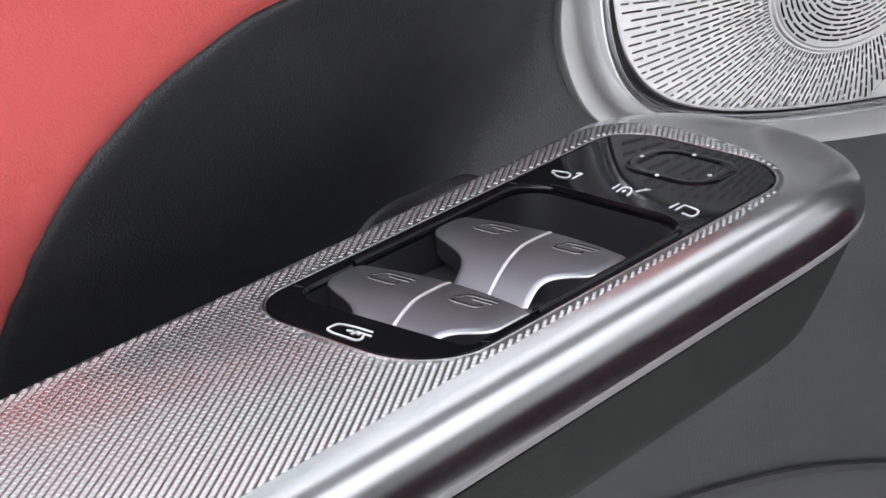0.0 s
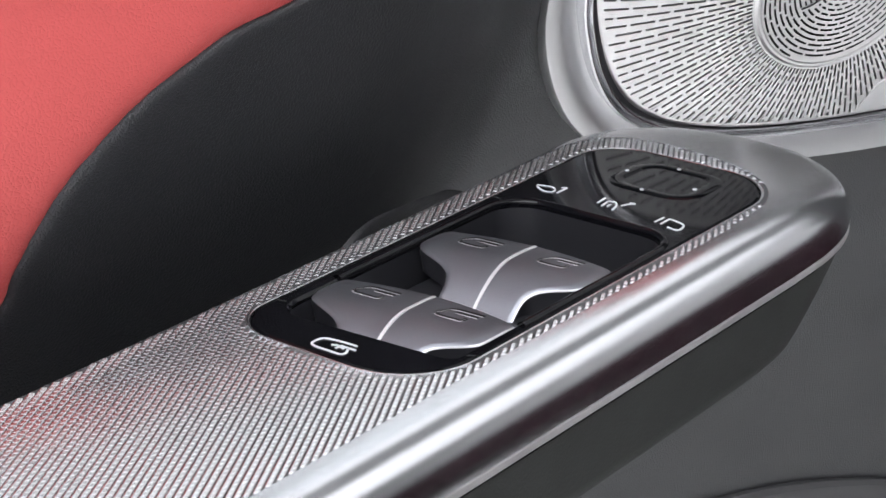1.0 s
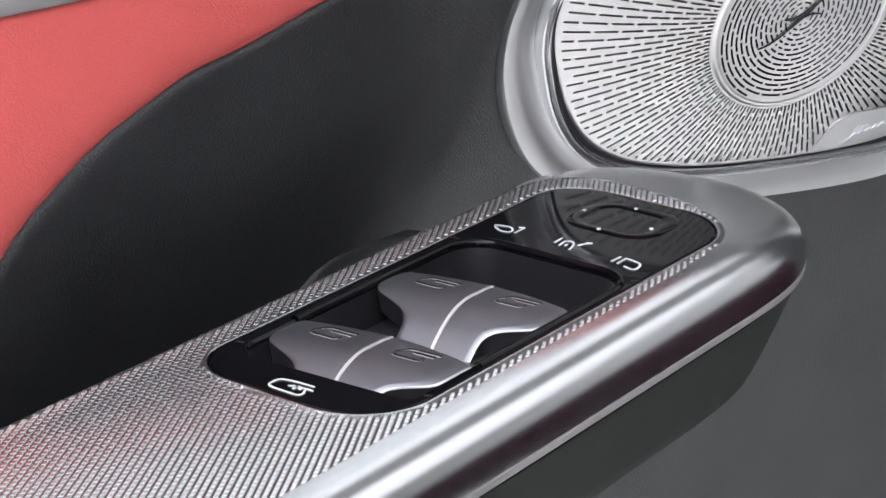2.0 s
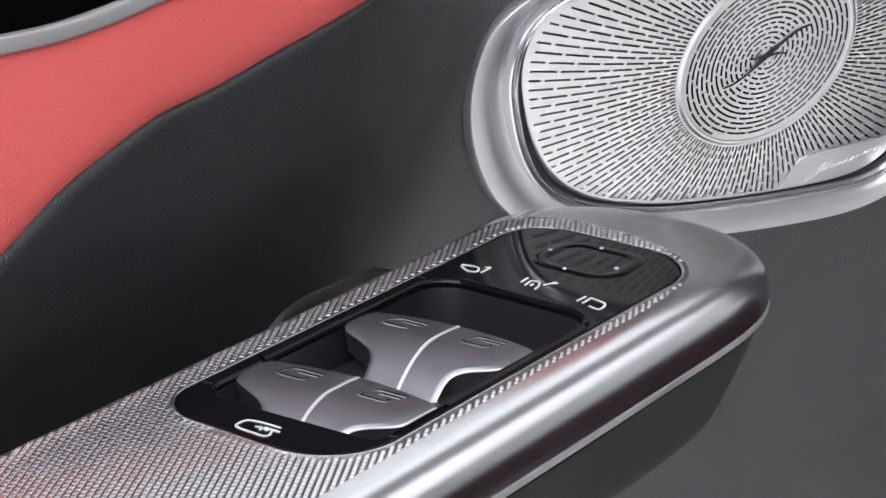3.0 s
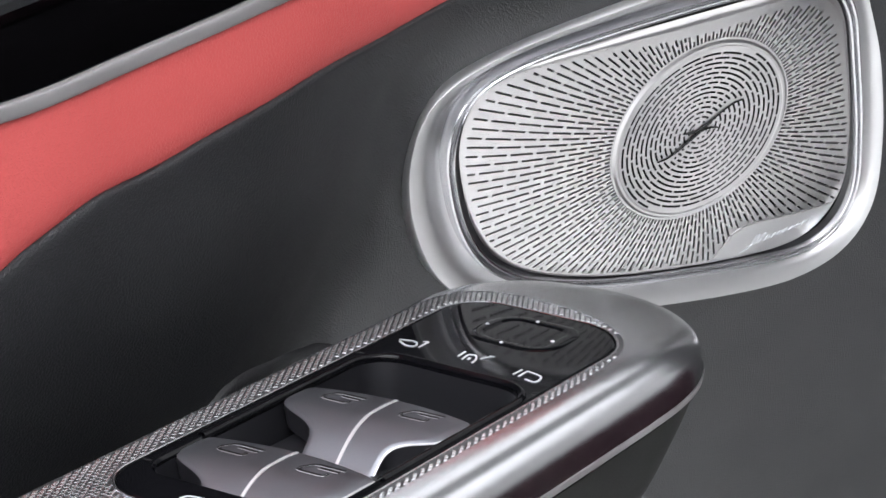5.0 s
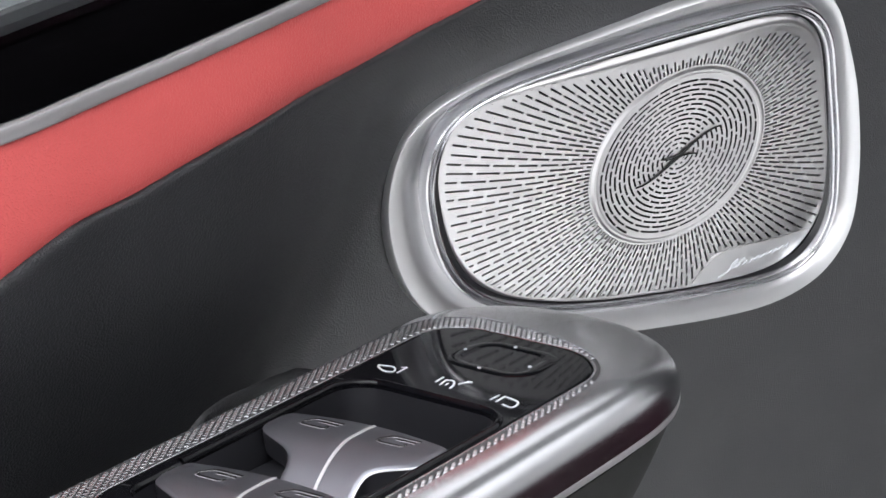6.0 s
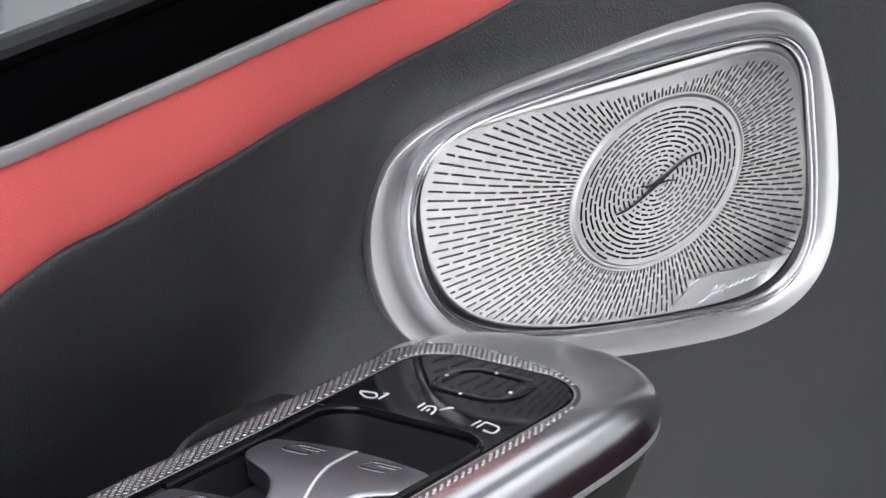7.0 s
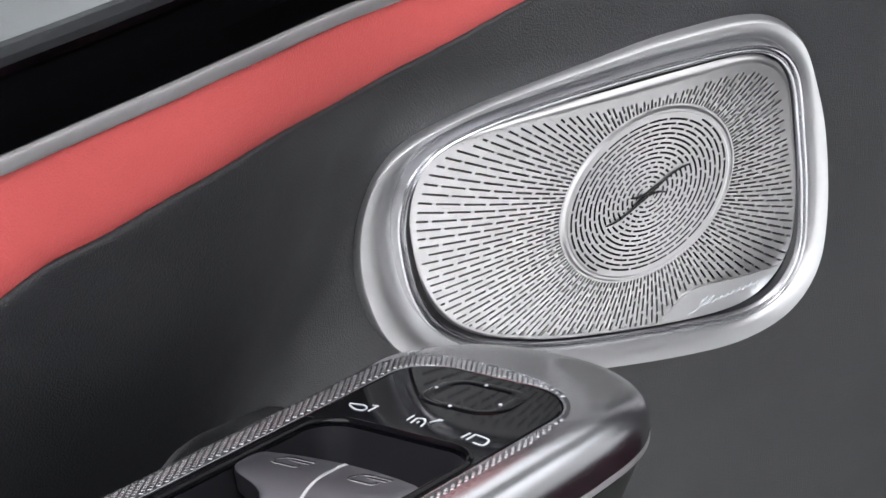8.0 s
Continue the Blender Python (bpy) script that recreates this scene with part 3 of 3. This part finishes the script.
sp_ring([(1, 0.0012, -0.008), (1, 0.0006, -0.001), (1, 0, 0.0008), (0.965, 0, 0.0013), (0.92, 0, 0.0012), (0.75, 0, 0.0006), (0.58, 0, -0.0003), (0.44, 0, -0.0016), (0.32, 0, -0.0033), (0.2, 0, -0.0049), (0.1, 0, -0.0056), (0.0, 0, -0.0056)], "bezel", BEZEL, "matt silver bezel")
sp_ring([(0, 0.0004, -0.006), (0, 0.0002, -0.0012), (0, -0.0002, -0.0003), (0, -0.0009, 0.0), (0, -0.0016, -0.0003), (0, -0.002, -0.0012), (0, -0.0022, -0.003)], "outer_ring", CHROME, "polished outer ring")
sp_ring([(0, -0.0021, -0.0026), (0, -0.0026, -0.0012), (0, -0.003, -0.0005), (0, -0.0036, -0.0002), (0, -0.0043, -0.0006), (0, -0.0046, -0.0016), (0, -0.0047, -0.003)], "inner_ring", CHROME, "polished inner ring")
sp_ring([(0, -0.0046, -0.0028), (0, -0.0075, -0.004)], "joint", WELL, "dark joint round the grille")


def plate_limit(t):
    return r_gc(t) - 0.0054


def slot_limit(t):
    """How far the slots reach: to the edge, or to the badge field in the lower front corner."""
    lim = r_gc(t) - 0.0105 - 0.003 * math.sin(t)
    r = 0.045
    while r < lim:
        x, y = GC[0] + r * math.cos(t), GC[1] + r * math.sin(t)
        if y < min(-0.0508, -0.066 + 1.6 * (x - 0.0266)) + 0.0005 and x > 0.025:
            return r - 0.0005
        r += 0.0005
    return lim


R_DISC = 0.0418
GZ = 0.0012
LIP = 0.0036


def grille_z(t, r):
    """Height of the domed plate, turned down at its edge."""
    lip = max(0, 1 - (plate_limit(t) - r) / LIP)
    return GZ + 0.0012 - 0.0075 * ((r - R_DISC) / 0.07) ** 2 - 0.0028 * lip ** 2


def grille_mesh():
    verts, faces = [], []

    def quad(pts):
        k = len(verts)
        verts.extend(pts)
        faces.append((k, k + 1, k + 2, k + 3))

    def P(t, r, z=GZ):
        return (GC[0] + r * math.cos(t), GC[1] + r * math.sin(t), grille_z(t, r) + z - GZ)
    N = 158
    w = 0.00046
    for i in range(N):
        t0, t1 = 2 * math.pi * i / N - math.pi, 2 * math.pi * (i + 1) / N - math.pi
        tm = (t0 + t1) / 2
        lim, edge = slot_limit(tm), plate_limit(tm)
        cuts = []
        r = R_DISC + 0.001
        first = True
        while r < lim - 0.002:
            ln = (0.4 if first and i % 2 else 1) * (0.0062 + 0.085 * (r - R_DISC))
            e = min(r + ln, lim)
            if e - r > 0.0016:
                cuts.append((r, e))
            r = e + 0.0016
            first = False
        levels = [R_DISC]
        for a, b in cuts:
            levels += [a, b]
        tail = max(levels[-1] + 0.0002, edge - LIP)
        levels.append(tail)
        # webs on both sides of the slot
        for a, b in zip(levels, levels[1:]):
            ha, hb = w / a, w / b
            e0 = e1 = b
            a0 = a1 = a
            if b == tail:
                e0, e1 = plate_limit(t0) - LIP, plate_limit(t1) - LIP
            quad([P(t0, a0), P(tm - ha, a), P(tm - hb, b), P(t0, e0)])
            quad([P(tm + ha, a), P(t1, a1), P(t1, e1), P(tm + hb, b)])
            if (a, b) in cuts:
                for s in (-1, 1):
                    quad([P(tm + s * ha, a), P(tm + s * hb, b), P(tm + s * hb, b, GZ - 0.0012), P(tm + s * ha, a, GZ - 0.0012)])
                quad([P(tm - hb, b), P(tm + hb, b), P(tm + hb, b, GZ - 0.0012), P(tm - hb, b, GZ - 0.0012)])
            else:
                quad([P(tm - ha, a), P(tm + ha, a), P(tm + hb, b), P(tm - hb, b)])
    return verts, faces


v, f = grille_mesh()
link_mesh("grille", v, f, GRILLE, speaker, "aluminium grille with radial slots", smooth=False)
rows = []
for d in np.linspace(1.12, 0, 9):
    rows.append([(GC[0] + (plate_limit(t) - d * LIP) * math.cos(t), GC[1] + (plate_limit(t) - d * LIP) * math.sin(t), grille_z(t, plate_limit(t) - d * LIP) + (0.00002 if d < 1 else -0.0002)) for t in ang])
v, f = loft(rows, True)
link_mesh("grille_rim", v, f, GRILLE, speaker, "smooth turned-down rim of the grille")


s_line = spline([(-0.0178, -0.0128), (-0.0135, -0.0115), (-0.0085, -0.0082), (-0.0035, -0.0035), (0, 0), (0.0035, 0.0035), (0.0085, 0.0082), (0.0135, 0.0115), (0.0178, 0.0128)], 60)


def disc_mesh():
    """A round plate with dashed slots on a two-armed spiral."""
    verts, faces = [], []

    def quad(pts):
        k = len(verts)
        verts.extend(pts)
        faces.append((k, k + 1, k + 2, k + 3))
    pitch, w = 0.0023, 0.0005
    R1 = 0.0392

    def P(t, r, z=None):
        r = min(r, R1)
        z = GZ - 0.0006 + 0.0012 * (r / R1) ** 2 if z is None else z
        return (GC[0] + r * math.cos(t), GC[1] + r * math.sin(t), z + 0.0012)
    for arm in (0, 1):
        phi = 0.0
        gap = False
        while True:
            r = 0.0028 + pitch * 2 * phi / (2 * math.pi)
            if r - pitch > R1:
                break
            step = min(0.3, 0.0012 / max(r, 0.002))
            t, t2 = phi + arm * math.pi, phi + step + arm * math.pi
            r2 = 0.0028 + pitch * 2 * (phi + step) / (2 * math.pi)
            h = pitch / 2
            quad([P(t, r + w), P(t2, r2 + w), P(t2, r2 + h), P(t, r + h)])
            quad([P(t, r - h), P(t2, r2 - h), P(t2, r2 - w), P(t, r - w)])
            solid = gap or r + w > R1 - 0.0006 or np.min(np.hypot(s_line[:, 0] - r * math.cos(t), s_line[:, 1] - r * math.sin(t))) < 0.0012
            if solid:
                quad([P(t, r - w), P(t2, r2 - w), P(t2, r2 + w), P(t, r + w)])
            else:
                for s in (-w, w):
                    z = P(t, r)[2] - 0.0011
                    quad([P(t, r + s), P(t2, r2 + s), P(t2, r2 + s, z), P(t, r + s, z)])
            phi += step
            count = 22 if r > 0.0115 else 11
            gap = ((phi + arm * math.pi) / (2 * math.pi) * count + 0.42 * r / pitch) % 1 < 0.0011 * count / (2 * math.pi * r)
    for k in range(24):
        a0, a1 = 2 * math.pi * k / 24, 2 * math.pi * (k + 1) / 24
        quad([P(a0, 0.0), P(a0, 0.0034), P(a1, 0.0034), P(a1, 0.0)])
    # raised rim of the disc
    rim = [(R1 - 0.0003, GZ + 0.0004), (R1 + 0.0005, GZ + 0.0008), (0.0408, GZ + 0.0008), (R_DISC + 0.0001, GZ)]
    tt = np.linspace(0, 2 * math.pi, 120, endpoint=False)
    rv, rf = loft([[(GC[0] + r * math.cos(t), GC[1] + r * math.sin(t), z + 0.0012) for t in tt] for r, z in rim], True)
    k = len(verts)
    return verts + rv, faces + [tuple(i + k for i in q) for q in rf]


v, f = disc_mesh()
link_mesh("disc", v, f, GRILLE, speaker, "round plate with spiral slots", smooth=False)
rows = [[(r * (r_grv(t) - 0.002) * math.cos(t), r * (r_grv(t) - 0.002) * math.sin(t), -0.0085) for t in ang] for r in (0.001, 1)]
v, f = loft(rows, True)
link_mesh("cone_cloth", v, f, VOID, speaker, "black cloth behind the grille")
bar = spline([(-0.0085, -0.0006), (-0.004, -0.0008), (0, 0), (0.004, 0.0008), (0.0085, 0.0006)], 40)
v, f = ribbon([s_line + GC, bar + GC], lambda k: 0.0004 + 0.001 * math.exp(-((k - 0.5) / 0.13) ** 2), GZ + 0.0009, 0.0006)
link_mesh("slit", v, f, VOID, speaker, "dark curved centre slit", smooth=False)

# ---- badge ----
edge_line = spline([(0.0266, -0.067), (0.0315, -0.0577), (0.0368, -0.0533), (0.0456, -0.0515), (0.0679, -0.0515), (0.0905, -0.0512)], 40)
v, f = ribbon([edge_line], 0.0007, lambda x, y: GZ + 0.0012 - 0.0075 * ((math.hypot(x - GC[0], y - GC[1]) - R_DISC) / 0.07) ** 2, 0.0004)
link_mesh("badge_edge", v, f, GRILLE, speaker, "raised line round the badge field", smooth=False)
field = []
for k in range(7):
    row = []
    for x, y in edge_line:
        t = math.atan2(y - GC[1], x - GC[0])
        r0, r1 = math.hypot(x - GC[0], y - GC[1]), plate_limit(t) - 1.02 * LIP
        r = r0 + (max(r1, r0 + 0.0002) - r0) * k / 6
        row.append((GC[0] + r * math.cos(t), GC[1] + r * math.sin(t), grille_z(t, r) + 0.0003))
    field.append(row)
v, f = loft(field)
link_mesh("badge_field", v, f, BEZEL, speaker, "plain matt silver badge field")
wave = [(0.05 + 0.0017 * k, -0.0625 + 0.0003 * k + (0.0011 if k % 2 else -0.0009)) for k in range(19)]
v, f = ribbon([spline(wave, 140), spline([(0.041, -0.0672), (0.0455, -0.0645), (0.0495, -0.0585), (0.0465, -0.0605), (0.0475, -0.0632), (0.053, -0.0585)], 40), [(0.0795, -0.0595), (0.0785, -0.056)]], 0.00055, lambda x, y: GZ + 0.0016 - 0.0075 * ((math.hypot(x - GC[0], y - GC[1]) - R_DISC) / 0.07) ** 2, 0.0003)
link_mesh("badge_mark", v, f, WHITE, speaker, "thin white script-like line", smooth=False)

# ---- assumed studio round the door, for light and reflections ----
def slab(name, lo, hi, mat, label, category="", kind="structure"):
    bm = bmesh.new()
    box(bm, lo, hi)
    ob = part(name, bm, mat, None)
    return tagged(ob, label, category, kind=kind)


slab("floor", (-5, -5, -0.95), (5, 5, -0.9), STUDIO_FLOOR, "pale grey studio floor", "floor")
# Two unseen dark sheets, added so the lining reflects less of the floor.
slab("dark_floor_flag", (-0.3, -0.02, -0.9), (0.8, 1.6, -0.88), DARK, "unseen dark sheet under the door, added to cut floor bounce", "mat")
slab("dark_floor_flag", (0.82, -0.7, -0.9), (1.5, 1.6, -0.88), DARK, "unseen dark sheet added to darken the lining's reflections", "mat")
slab("ceiling", (-5, -5, 2.3), (5, 5, 2.4), STUDIO_GREY, "grey studio ceiling", "ceiling")
# The south wall is out of view and kept dark to dim reflections.
slab("wall_south", (-5, -5.1, -0.9), (5, -5, 2.3), STUDIO_DIM, "unseen wall, dark grey to dim the lining's reflections", "wall")
slab("wall_north", (-5, 5, -0.9), (5, 5.1, 2.3), GREYWALL, "grey rendered studio wall", "wall")
slab("wall_west", (-5.1, -5, -0.9), (-5, 5, 2.3), STUDIO, "pale studio wall", "wall")
slab("wall_east", (5, -5, -0.9), (5.1, 5, 2.3), STUDIO, "pale studio wall", "wall")
# Unseen boards in place of the dark seats that rail and grille reflect.
slab("partition", (1.55, -3.2, -0.9), (1.62, 0.05, 0.2), MAROON, "unseen maroon board standing in for seats reflected in the rail", "partition", "structure")
slab("partition", (-0.6, -1.37, -0.9), (1.55, -1.3, -0.55), DARK, "unseen low dark board added to darken speaker and lining reflections", "partition", "structure")


# Invented overhead panels, out of view, that light the door and band the rail.
def unseen_light(lo, hi, mat, label):
    lamp = thing("unseen_light", label, "ceiling light", "ceiling lights", at=pose((lo[0] + hi[0]) / 2, (lo[1] + hi[1]) / 2, 2.3))
    a, c = (hi[0] - lo[0]) / 2, (hi[1] - lo[1]) / 2
    bm = bmesh.new()
    box(bm, (-a, -c, -0.05), (a, c, -0.03))
    part("diffuser", bm, mat, lamp, "glowing white face of the added light")
    for x0, y0, x1, y1 in ((-a - 0.04, -c - 0.04, a + 0.04, -c), (-a - 0.04, c, a + 0.04, c + 0.04), (-a - 0.04, -c, -a, c), (a, -c, a + 0.04, c)):
        bm = bmesh.new()
        box(bm, (x0, y0, -0.06), (x1, y1, 0.0), 0.004)
        part("frame", bm, SEAL, lamp)


unseen_light((-0.4, -0.02), (4.9, 3.4), GLOW_WIDE, "unseen wide glowing panel added overhead")
unseen_light((-0.4, -3.3), (4.6, -1.0), GLOW_STRIP, "unseen long glowing panel added for the rail's highlight")
unseen_light((-4.6, -3.6), (-0.9, 1.0), GLOW_REAR, "unseen large glowing panel added behind the camera")
